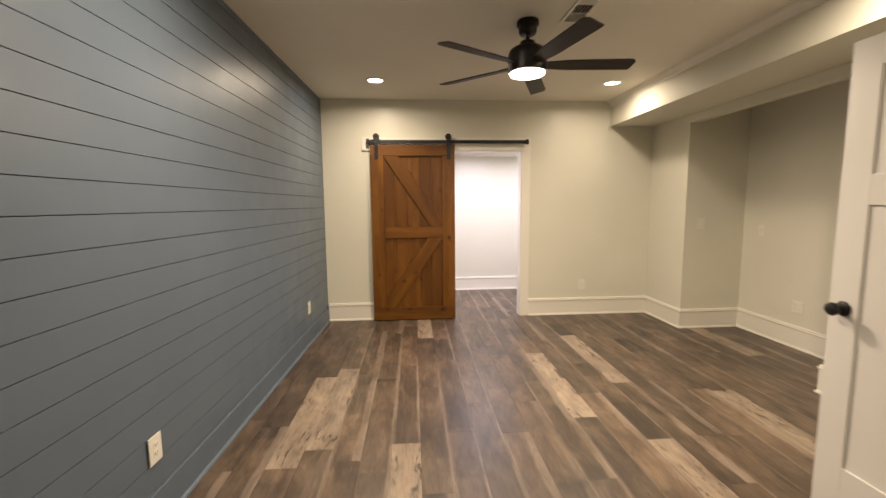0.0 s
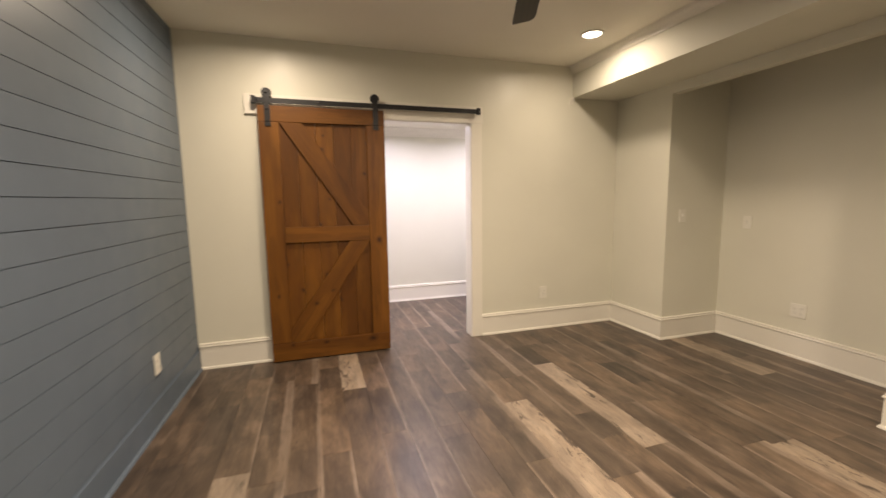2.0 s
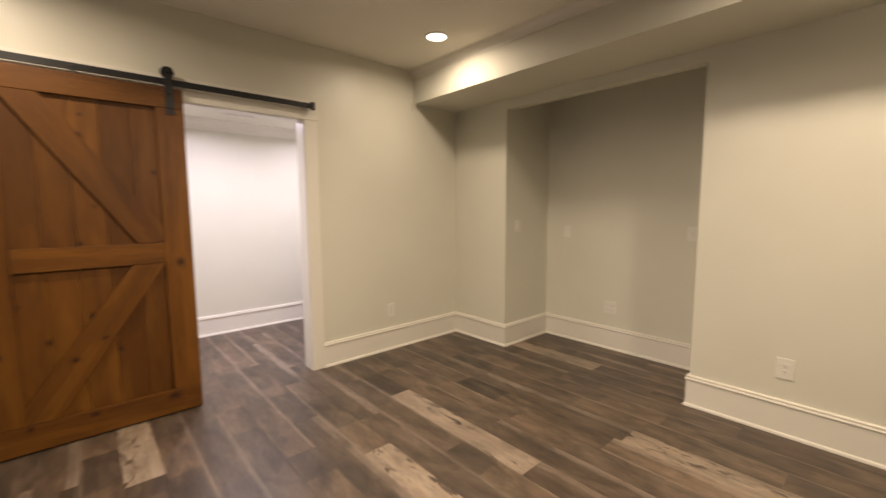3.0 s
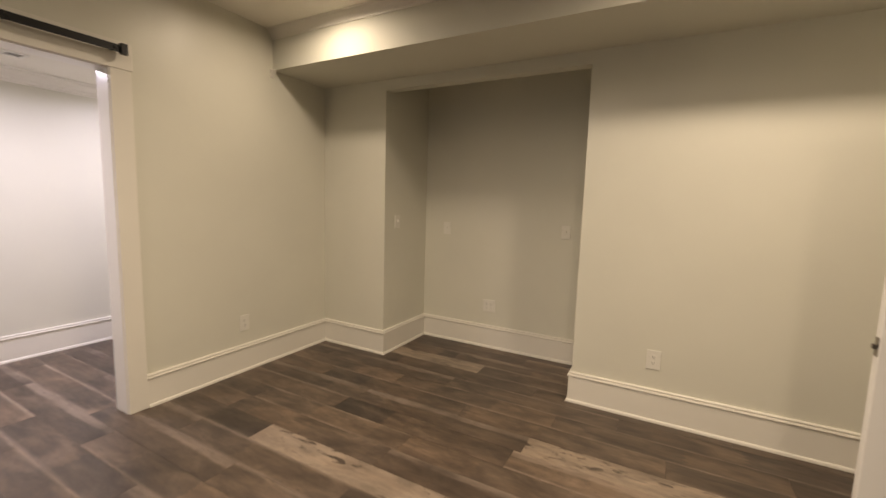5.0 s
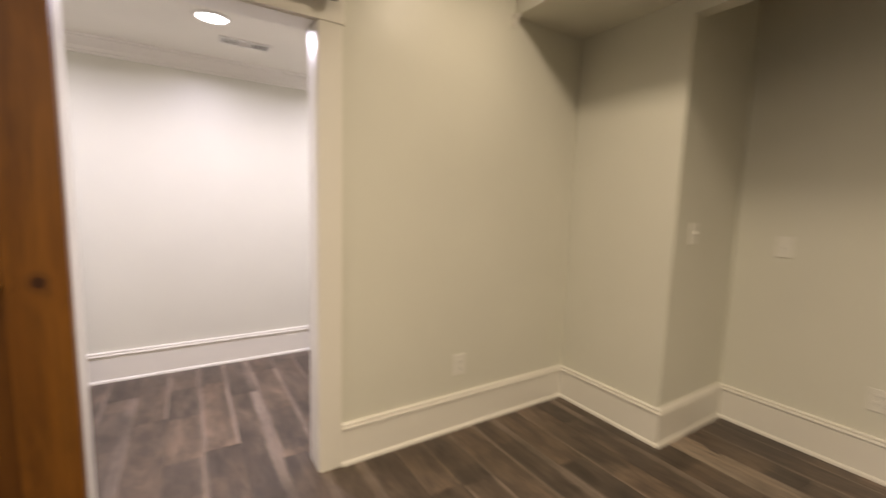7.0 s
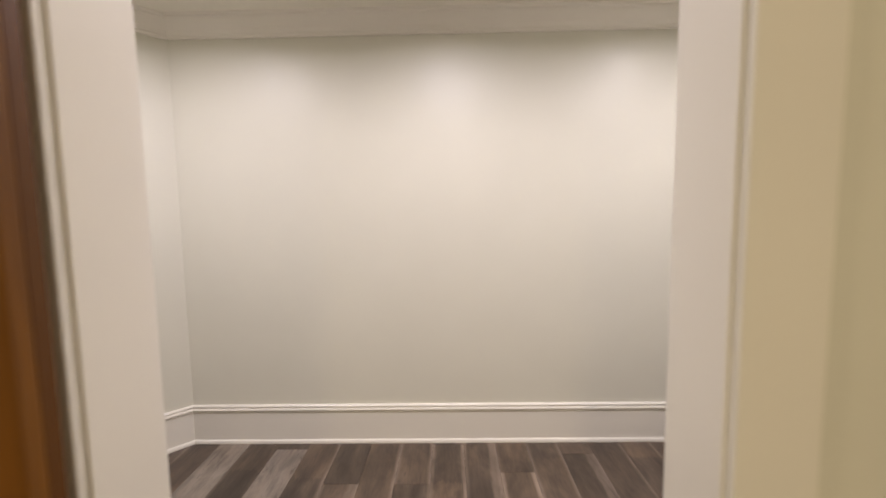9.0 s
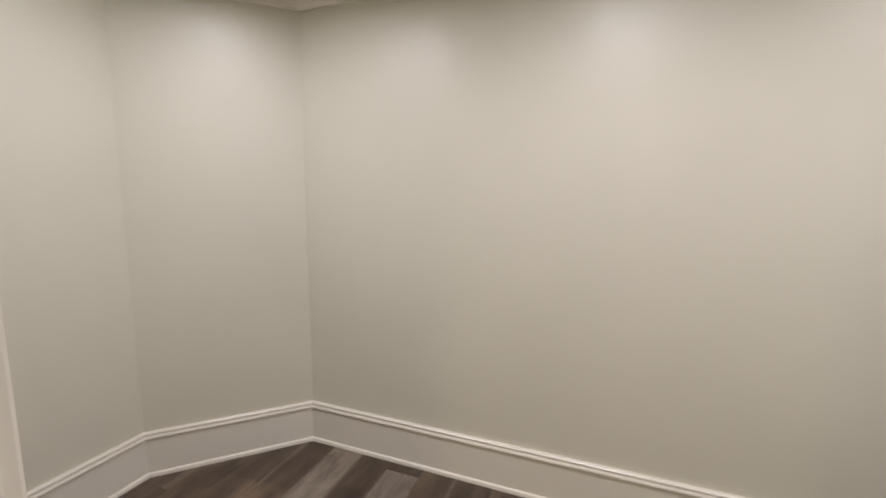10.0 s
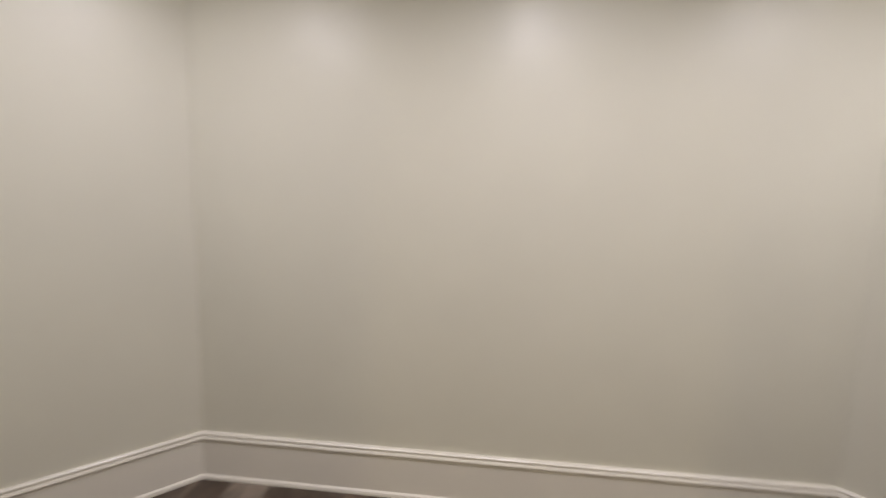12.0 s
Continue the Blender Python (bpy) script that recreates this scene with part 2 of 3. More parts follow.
def blade_material():
    m, t, b = material("dark_walnut_blade")
    g = noise_tex(t, coords(t, (3, 60, 60)), 1.0, 4, 0.6, 0.3)
    c = ramp(t, g, [(0.3, (0.009, 0.006, 0.0045)), (0.7, (0.026, 0.017, 0.012))])
    t.links.new(c.outputs[0], b.inputs["Base Color"])
    b.inputs["Roughness"].default_value = 0.5
    b.inputs["Specular IOR Level"].default_value = 0.25
    bump(t, b, g, 0.1, 0.001)
    return m


BLADE = blade_material()


# ---- mesh helpers ----
def box(bm, x0, x1, y0, y1, z0, z1, bevel=0.0):
    m = Matrix.Translation(((x0 + x1) / 2, (y0 + y1) / 2, (z0 + z1) / 2)) @ Matrix.Diagonal((x1 - x0, y1 - y0, z1 - z0, 1))
    verts = bmesh.ops.create_cube(bm, size=1, matrix=m)["verts"]
    if bevel:
        edges = list({e for v in verts for e in v.link_edges})
        bmesh.ops.bevel(bm, geom=edges, offset=bevel, segments=2, profile=0.6, affect="EDGES")
    return bm


def block(x0, x1, y0, y1, z0, z1, bevel=0.0):
    return box(bmesh.new(), x0, x1, y0, y1, z0, z1, bevel)


def lathe(profile, steps=40, axis="z"):
    """A turned shape from (radius, height) pairs."""
    bm = bmesh.new()
    rings = []
    for r, h in profile:
        if r < 1e-5:
            rings.append([bm.verts.new((0, 0, h))])
        else:
            rings.append([bm.verts.new((r * math.cos(2 * math.pi * i / steps), r * math.sin(2 * math.pi * i / steps), h)) for i in range(steps)])
    for a, b in zip(rings, rings[1:]):
        for i in range(steps):
            j = (i + 1) % steps
            if len(a) == 1 and len(b) > 1:
                bm.faces.new((a[0], b[i], b[j]))
            elif len(b) == 1 and len(a) > 1:
                bm.faces.new((a[i], b[0], a[j]))
            elif len(a) > 1:
                bm.faces.new((a[i], b[i], b[j], a[j]))
    bmesh.ops.recalc_face_normals(bm, faces=bm.faces)
    if axis == "y":
        bmesh.ops.rotate(bm, verts=bm.verts, matrix=Matrix.Rotation(radians(90), 3, "X"))
    if axis == "x":
        bmesh.ops.rotate(bm, verts=bm.verts, matrix=Matrix.Rotation(radians(90), 3, "Y"))
    return bm


def prism(outline, y0, y1):
    """An outline in x and z, given thickness along y."""
    bm = bmesh.new()
    front = [bm.verts.new((x, y0, z)) for x, z in outline]
    back = [bm.verts.new((x, y1, z)) for x, z in outline]
    bm.faces.new(front)
    bm.faces.new(back[::-1])
    for i in range(len(outline)):
        j = (i + 1) % len(outline)
        bm.faces.new((front[i], front[j], back[j], back[i]))
    bmesh.ops.recalc_face_normals(bm, faces=bm.faces)
    return bm


def mesh_from(name, bm, mat, smooth=False):
    me = bpy.data.meshes.new(name)
    bm.to_mesh(me)
    bm.free()
    me.materials.append(mat)
    if smooth:
        me.shade_smooth()
        me.set_sharp_from_angle(angle=radians(35))
    return me


def part(name, bm, mat, parent=None, label="", at=None, smooth=False):
    ob = new(name, mesh_from(name, bm, mat, smooth))
    if parent:
        ob.parent = parent
    if at is not None:
        ob.matrix_basis = at
    if label:
        ob["label"] = label
    return ob


def thing(name, at, label, category, group="", kind=""):
    ob = new(name)
    ob.matrix_basis = at
    ob.empty_display_size = 0.1
    return tagged(ob, label, category, group, kind)


def structure(name, bm, mat, label, category):
    return tagged(part(name, bm, mat), label, category, "", "structure")


def boxes(*rows):
    bm = bmesh.new()
    for r in rows:
        box(bm, *r)
    return bm


# ---- plan ----
XW, XE = 0.0, 4.177            # slate wall, right-hand walls
XA = 4.890                    # back of the recess
YA0, YA1 = -2.400, -0.716      # recess
ZA = 2.343                    # head of the recess
XS, ZS = 3.603, 2.430         # boxed-in beam
YC = -4.30                    # wall with the white door
YB = -6.05                    # wall behind
OX0, OX1, OZ = 1.595, 2.455, 2.12   # opening behind the barn door
WT = 0.13                     # thickness of the dividing wall
YF = 1.715                    # far wall of the small room
SKEW = 0.028                  # the slate wall is a little out of square


def xw(y):
    return SKEW * y


structure("wall_north", boxes((-0.02, OX0 - 0.02, 0, WT, 0, CEIL), (OX1 + 0.02, XE, 0, WT, 0, CEIL), (OX0 - 0.02, OX1 + 0.02, 0, WT, OZ + 0.02, CEIL)),
          WALL, "off-white painted plaster wall with a doorway", "wall")
structure("wall_east", boxes((XE, XE + 0.715, YA1, WT, 0, CEIL), (XE, XE + 0.09, YA0, YA1, ZA, CEIL), (XE + 0.09, XA, YA0, YA1, 2.60, CEIL), (XE, XA, YC - 0.12, YA0, 0, CEIL)),
          WALL, "off-white painted wall with a deep recess", "wall")
structure("wall_recess", boxes((XA, XA + 0.12, YC - 0.12, WT, 0, CEIL)), WALL, "off-white back wall of the recess", "wall")
structure("wall_closet", boxes((2.78, 2.96, YC - 0.12, YC, 0, CEIL), (3.74, XE, YC - 0.12, YC, 0, CEIL), (2.96, 3.74, YC - 0.12, YC, 2.13, CEIL)),
          WALL, "off-white wall with the white door's opening", "wall")
# the next three walls are unseen, added to close the space in
structure("wall_closet_side", boxes((2.66, 2.78, YB, YC, 0, CEIL)), WALL, "plain off-white wall, unseen, added to close the room", "wall")
structure("wall_closet_back", boxes((2.78, XA + 0.12, -5.4, -5.28, 0, CEIL), (XA, XA + 0.12, -5.28, YC - 0.12, 0, CEIL)), WALL, "plain off-white wall, unseen, added to close the closet", "wall")
structure("wall_south", boxes((-0.4, 2.78, YB - 0.12, YB, 0, CEIL)), WALL, "plain off-white wall, unseen, added to close the room", "wall")
structure("ceiling", boxes((-0.5, XA + 0.15, YB - 0.15, WT, CEIL, CEIL + 0.1)), CEILING, "flat off-white painted ceiling", "ceiling")
structure("beam", block(XS, XE, YC, 0, ZS, CEIL), BEAM, "off-white boxed-in beam under the ceiling", "beam")

# small room: two corners cut off at an angle
AX, BX, BY = 0.600, 0.052, 1.163
CX, DX = 3.305, 3.855
structure("wall_small_room_north", boxes((AX - 0.1, CX + 0.1, YF, YF + 0.12, 0, 2.5)), WALL, "off-white painted wall of the small room", "wall")
structure("wall_small_room_west", boxes((BX - 0.12, BX, WT, BY + 0.1, 0, 2.5)), WALL, "off-white painted wall of the small room", "wall")
structure("wall_small_room_east", boxes((DX, DX + 0.12, WT, BY + 0.1, 0, 2.5)), WALL, "off-white painted wall of the small room", "wall")


def slanted(name, a, b):
    """A wall whose room face runs from a to b."""
    a, b = Vector(a), Vector(b)
    d = (b - a).normalized()
    n = Vector((-d.y, d.x)) * 0.12
    bm = bmesh.new()
    foot = [(a.x, a.y), (b.x, b.y), (b.x + n.x, b.y + n.y), (a.x + n.x, a.y + n.y)]
    lo = [bm.verts.new((x, y, 0)) for x, y in foot]
    hi = [bm.verts.new((x, y, 2.5)) for x, y in foot]
    bm.faces.new(lo), bm.faces.new(hi)
    for i in range(4):
        j = (i + 1) % 4
        bm.faces.new((lo[i], lo[j], hi[j], hi[i]))
    bmesh.ops.recalc_face_normals(bm, faces=bm.faces)
    return structure(name, bm, WALL, "off-white angled corner wall of the small room", "wall")


slanted("wall_small_room_corner_1", (BX, BY), (AX, YF))
slanted("wall_small_room_corner_2", (CX, YF), (DX, BY))
structure("ceiling_small_room", boxes((-0.1, DX + 0.15, WT, YF + 0.15, CEIL_2, CEIL_2 + 0.1)), CEILING, "flat off-white ceiling of the small room", "ceiling")


# ---- trim run along walls ----
BASE = [(0, 0), (0.030, 0), (0.030, 0.007), (0.027, 0.016), (0.018, 0.021), (0.018, 0.180), (0.0166, 0.183), (0.0166, 0.186), (0.024, 0.190),
        (0.027, 0.197), (0.024, 0.204), (0.0145, 0.206), (0.0145, 0.2105), (0.019, 0.212), (0.019, 0.217), (0.013, 0.222), (0, 0.222)]
CROWN = [(0, -0.105), (0.012, -0.105), (0.014, -0.092), (0.022, -0.086), (0.030, -0.066), (0.052, -0.044), (0.062, -0.030),
         (0.066, -0.018), (0.080, -0.014), (0.084, 0), (0, 0)]
SMALL_CROWN = [(0, -0.075), (0.008, -0.075), (0.010, -0.064), (0.016, -0.058), (0.024, -0.040), (0.036, -0.026), (0.044, -0.016), (0.046, -0.008), (0.054, -0.006), (0.054, 0), (0, 0)]


def run(profile, points, z=0.0):
    """Sweeps a profile along a line on the floor; the room lies to the right of the way. Corners are mitred."""
    pts = [Vector(p) for p in points]
    bm = bmesh.new()
    rows = []
    for i, p in enumerate(pts):
        ways = []
        if i:
            ways.append((p - pts[i - 1]).normalized())
        if i < len(pts) - 1:
            ways.append((pts[i + 1] - p).normalized())
        normals = [Vector((w.y, -w.x)) for w in ways]
        n = sum(normals, Vector((0, 0))) / len(normals)
        n = n / n.length_squared
        rows.append([bm.verts.new((p.x + n.x * o, p.y + n.y * o, z + h)) for o, h in profile])
    k = len(profile)
    for a, b in zip(rows, rows[1:]):
        for i in range(k - 1):
            bm.faces.new((a[i], a[i + 1], b[i + 1], b[i]))
    bm.faces.new(rows[0])
    bm.faces.new(rows[-1][::-1])
    bmesh.ops.recalc_face_normals(bm, faces=bm.faces)
    return bm


BASELABEL = "tall off-white baseboard with a moulded cap and shoe"
structure("baseboard_1", run(BASE, [(0.0, 0), (OX0 - 0.115, 0)]), TRIM, BASELABEL, "baseboard")
structure("baseboard_2", run(BASE, [(OX1 + 0.115, 0), (XE, 0), (XE, YA1), (XA, YA1), (XA, YA0), (XE, YA0), (XE, YC)]), TRIM, BASELABEL, "baseboard")
structure("baseboard_3", run(BASE, [(OX0 - 0.105, WT), (BX, WT), (BX, BY), (AX, YF), (CX, YF), (DX, BY), (DX, WT), (OX1 + 0.105, WT)]), TRIM, BASELABEL, "baseboard")
structure("crown_moulding_1", run(CROWN, [(2.0, WT), (BX, WT), (BX, BY), (AX, YF), (CX, YF), (DX, BY), (DX, WT), (2.0, WT)], CEIL_2), TRIM, "off-white crown moulding of the small room", "crown moulding")
structure("crown_moulding_2", run(SMALL_CROWN, [(XS, 0), (XS, YC)], CEIL), TRIM, "slim off-white crown moulding along the beam", "crown moulding")
# a cut end of moulding left under the beam's corner
structure("trim_end", run([(o * 0.75, h * 0.8) for o, h in SMALL_CROWN], [(XS - 0.030, 0), (XS + 0.004, 0)], ZS - 0.001), TRIM, "short cut end of off-white moulding under the beam", "trim")

# door lining and casings of the opening
jamb = thing("door_frame", pose(0, 0, 0), "off-white painted doorway lining with flat casings", "door frame", "", "structure")
part("jamb", block(OX0 - 0.02, OX0, -0.004, WT + 0.004, 0, OZ, 0.002), TRIM, jamb)
part("jamb", block(OX1, OX1 + 0.02, -0.004, WT + 0.004, 0, OZ, 0.002), TRIM, jamb)
part("head_jamb", block(OX0 - 0.02, OX1 + 0.02, -0.004, WT + 0.004, OZ, OZ + 0.02, 0.002), TRIM, jamb)
part("casing", block(OX1 + 0.005, OX1 + 0.115, -0.021, 0, 0, OZ + 0.004, 0.003), TRIM, jamb)
part("casing", block(OX0 - 0.115, OX0 - 0.005, -0.021, 0, 0, OZ + 0.004, 0.003), TRIM, jamb)
part("header_board", block(0.468, OX1 + 0.124, -0.023, 0, OZ + 0.005, 2.283, 0.003), TRIM, jamb)
part("casing", block(OX1 + 0.005, OX1 + 0.105, WT, WT + 0.020, 0, OZ + 0.004, 0.004), TRIM, jamb)
part("casing", block(OX0 - 0.105, OX0 - 0.005, WT, WT + 0.020, 0, OZ + 0.004, 0.004), TRIM, jamb)
part("head_casing", block(OX0 - 0.105, OX1 + 0.105, WT, WT + 0.020, OZ + 0.005, OZ + 0.105, 0.004), TRIM, jamb)


# ---- barn door ----
def board(name, parent, x, y, z, length, width, depth, turn=0, bevel=0.003, label=""):
    """A plank of the door whose length runs along local z; turn tips it in the plane of the door."""
    return part(name, block(-width / 2, width / 2, -depth / 2, depth / 2, -length / 2, length / 2, bevel), WOOD, parent, label, pose(x, y, z, 0, turn, 0))


def barn_door():
    x0, x1, z0, z1 = 0.572, 1.602, 0.012, 2.185
    t = thing("barn_door", pose(0, 0, 0), "amber-stained knotty wood barn door slid half open", "barn door")
    yf, df = -0.080, 0.025          # frame boards
    yb, db = -0.056, 0.022          # boards behind
    sw = 0.158
    h, mid = z1 - z0, (z0 + z1) / 2
    for x in (x0 + sw / 2, x1 - sw / 2):
        board("stile", t, x, yf, (z0 + 0.160 + z1 - 0.130) / 2, h - 0.292, sw, df)
    wi = x1 - x0 - 2 * sw - 0.002
    xm = (x0 + x1) / 2
    board("top_rail", t, xm, yf - 0.0005, z1 - 0.065, x1 - x0, 0.130, df, 90)
    board("middle_rail", t, xm, yf - 0.0005, 1.117, wi, 0.134, df, 90)
    board("bottom_rail", t, xm, yf - 0.0005, z0 + 0.080, x1 - x0, 0.160, df, 90)
    n = 7
    w = (x1 - x0) / n
    for i in range(n):
        board("plank", t, x0 + w * (i + 0.5), yb, mid, h - 0.004, w - 0.0015, db, 0, 0.0022)
    # braces, cut to the panel
    for lo, hi, up in ((1.185, 2.055, False), (0.172, 1.049, True)):
        a, b = x0 + sw + 0.001, x1 - sw - 0.001
        lo, hi = lo + 0.001, hi - 0.001
        if up:
            out = [(b, hi), (a + 0.14, lo), (a, lo), (a, lo + 0.11), (b - 0.175, hi)]
        else:
            out = [(a, hi), (b - 0.14, lo), (b, lo), (b, lo + 0.11), (a + 0.175, hi)]
        cx, cz = (a + b) / 2, (lo + hi) / 2
        ang = math.degrees(math.atan2(b - a - 0.15, hi - lo)) * (1 if up else -1)
        inv = Matrix.Rotation(radians(-ang), 4, "Y")
        local = [inv @ Vector((x - cx, 0, z - cz)) for x, z in out]
        bm = prism([(v.x, v.z) for v in local], -df / 2 + 0.001, df / 2 - 0.001)
        bmesh.ops.bevel(bm, geom=list(bm.edges), offset=0.002, segments=1, affect="EDGES")
        part("brace", bm, WOOD, t, "", pose(cx, yf, cz, 0, ang, 0))
    # hangers
    for x in (0.648, 1.527):
        strap = [(-0.023, -0.268), (0.023, -0.268), (0.023, -0.040)] + [(0.034 * math.cos(radians(d)), 0.034 * math.sin(radians(d))) for d in range(-25, 206, 15)] + [(-0.023, -0.040)]
        hg = part("hanger", prism(strap, -0.1005, -0.0945), BLACK, t, "black steel strap hanger", pose(x, 0, 2.285))
        part("wheel", lathe([(0, -0.012), (0.036, -0.012), (0.039, -0.008), (0.034, -0.004), (0.034, 0.004), (0.039, 0.008), (0.036, 0.012), (0, 0.012)], 28, "y"), BLACK, hg, "", pose(0, -0.074, 0), True)
        part("bolt", lathe([(0, 0), (0.010, 0), (0.011, -0.004), (0.006, -0.010), (0, -0.011)], 12, "y"), BLACK, hg, "", pose(0, -0.1005, 0, 180), True)
        for z in (-0.135, -0.225):
            part("bolt", lathe([(0, 0), (0.010, 0), (0.010, 0.005), (0.006, 0.008), (0, 0.008)], 6, "y"), BLACK, hg, "", pose(0, -0.1005, z, 0))
    return t


barn_door()


def rail():
    t = thing("door_rail", pose(0, 0, 0), "black steel flat rail on wall standoffs above the doorway", "door rail")
    part("bar", block(0.535, 2.525, -0.078, -0.070, 2.205, 2.246, 0.0015), BLACK, t)
    for x in (0.58, 1.06, 1.55, 2.03, 2.47):
        part("standoff", lathe([(0, 0), (0.011, 0), (0.011, 0.047), (0, 0.047)], 14, "y"), BLACK, t, "", pose(x, -0.023, 2.226, 0), True)
        part("bolt_head", lathe([(0, 0), (0.012, 0), (0.012, 0.005), (0, 0.008)], 6, "y"), BLACK, t, "", pose(x, -0.078, 2.226, 0))
    for x in (0.548, 2.512):
        st = part("end_stop", block(x - 0.018, x + 0.018, -0.088, -0.060, 2.196, 2.258, 0.004), BLACK, t)
        part("rubber_pad", lathe([(0, 0), (0.010, 0), (0.010, 0.012), (0, 0.014)], 12, "x"), GAP, st, "", pose(x + (0.018 if x < 1 else -0.018), -0.074, 2.236, 0, 0, 0 if x < 1 else 180), True)
    return t


rail()


# ---- ceiling fan ----
def ceiling_fan():
    t = thing("ceiling_fan", pose(FAN[0], FAN[1], CEIL), "dark bronze five-blade ceiling fan with a lit lamp", "ceiling fan")
    part("canopy", lathe([(0, 0), (0.076, 0), (0.078, -0.006), (0.078, -0.030), (0.064, -0.040), (0.062, -0.078), (0.052, -0.092), (0.024, -0.100), (0, -0.100)]), BRONZE, t, "", None, True)
    part("downrod", lathe([(0, -0.095), (0.014, -0.095), (0.014, -0.150), (0, -0.150)], 20), BRONZE, t, "", None, True)
    part("collar", lathe([(0, -0.136), (0.044, -0.136), (0.053, -0.142), (0.056, -0.176), (0, -0.176)]), BRONZE, t, "", None, True)
    part("motor_housing", lathe([(0, -0.170), (0.060, -0.171), (0.098, -0.180), (0.124, -0.198), (0.134, -0.220), (0.136, -0.240), (0.136, -0.335), (0.131, -0.352), (0.128, -0.353), (0, -0.345)]), BRONZE, t, "", None, True)
    part("light_lens", lathe([(0, -0.346), (0.124, -0.346), (0.126, -0.356), (0.118, -0.366), (0.080, -0.371), (0, -0.373)]), LENS, t, "glowing white round lens", None, True)
    for k in range(5):
        a = -5 + 72 * k
        bm = bmesh.new()
        out = [(0.125, -0.042), (0.30, -0.060), (0.70, -0.066), (0.735, -0.058), (0.752, -0.035), (0.740, 0.066), (0.70, 0.068), (0.30, 0.062), (0.125, 0.042)]
        lo = [bm.verts.new((x, y, -0.004)) for x, y in out]
        hi = [bm.verts.new((x, y, 0.004)) for x, y in out]
        bm.faces.new(lo[::-1]), bm.faces.new(hi)
        for i in range(len(out)):
            j = (i + 1) % len(out)
            bm.faces.new((lo[i], lo[j], hi[j], hi[i]))
        bmesh.ops.recalc_face_normals(bm, faces=bm.faces)
        bl = part("blade", bm, BLADE, t, "", pose(0, 0, -0.300, 0, 0, a) @ pose(0, 0, 0, -12, 0, 0))
        part("blade_iron", block(0.10, 0.21, -0.022, 0.022, 0.004, 0.011, 0.002), BRONZE, bl)
    return t


ceiling_fan()


# ---- recessed lights, vents ----
def downlight(x, y, z, lens, label):
    t = thing("recessed_light", pose(x, y, z), label, "ceiling light", "recessed ceiling lights")
    part("trim_ring", lathe([(0.074, 0.0), (0.096, 0.0), (0.098, -0.003), (0.094, -0.007), (0.078, -0.010), (0.074, -0.004), (0.074, 0.0)], 36), PLATE, t, "", None, True)
    part("lens", lathe([(0, -0.0035), (0.074, -0.0035), (0.074, -0.001), (0, -0.001)], 36), lens, t, "glowing round lens")
    return t


for cx, cy in CANS:
    downlight(cx, cy, CEIL, LENS, "round white recessed ceiling light, switched on")
for cx, cy in CANS_2:
    downlight(cx, cy, CEIL_2, LENS_2, "round white recessed light of the small room, on")


def register(x, y, z, length, width, turn, label):
    t = thing("ceiling_vent", pose(x, y, z, 0, 0, turn), label, "ceiling vent")
    L, W, r = length / 2, width / 2, 0.022
    # no duct is cut: its shade is painted as a dark sheet
    part("backing", block(-L + 0.01, L - 0.01, -W + 0.01, W - 0.01, -0.0025, -0.0005), DUCT_SHADE, t, "dark sheet standing in for the shaded duct")
    bm = boxes((-L, L, -W, -W + r, -0.008, 0, 0.002), (-L, L, W - r, W, -0.008, 0, 0.002), (-L, -L + r, -W + r, W - r, -0.008, 0, 0.002), (L - r, L, -W + r, W - r, -0.008, 0, 0.002))
    part("frame", bm, PLATE, t)
    inner = 2 * (L - r)
    for k in (1, 2):
        xd = -L + r + inner * k / 3
        part("divider", block(xd - 0.004, xd + 0.004, -W + r, W - r, -0.007, -0.003), PLATE, t)
    n = 12
    for sec in range(3):
        a = -L + r + inner * sec / 3 + 0.006
        w = inner / 3 - 0.012
        if sec == 1:
            for i in range(5):
                yy = -W + r + (2 * W - 2 * r) * (i + 0.5) / 5
                part("slat", block(-w / 2, w / 2, -0.0015, 0.0015, -0.004, 0.004), PLATE, t, "", pose(a + w / 2, yy, -0.006, 40))
        else:
            for i in range(n // 2):
                xx = a + w * (i + 0.5) / (n // 2)
                part("slat", block(-0.0015, 0.0015, -W + r, W - r, -0.004, 0.004), PLATE, t, "", pose(xx, 0, -0.006, 0, 40 if sec else -40, 0))
    return t


register(2.225, -2.40, CEIL, 0.42, 0.16, 90, "white slatted ceiling air vent beside the fan")
register(2.32, 1.20, CEIL_2, 0.30, 0.13, 0, "white slatted ceiling air vent of the small room")


# ---- outlets and switches; local y points out of the wall ----
def rounded(w, h, d):
    return block(-w / 2, w / 2, 0, d, -h / 2, h / 2, 0.0025)


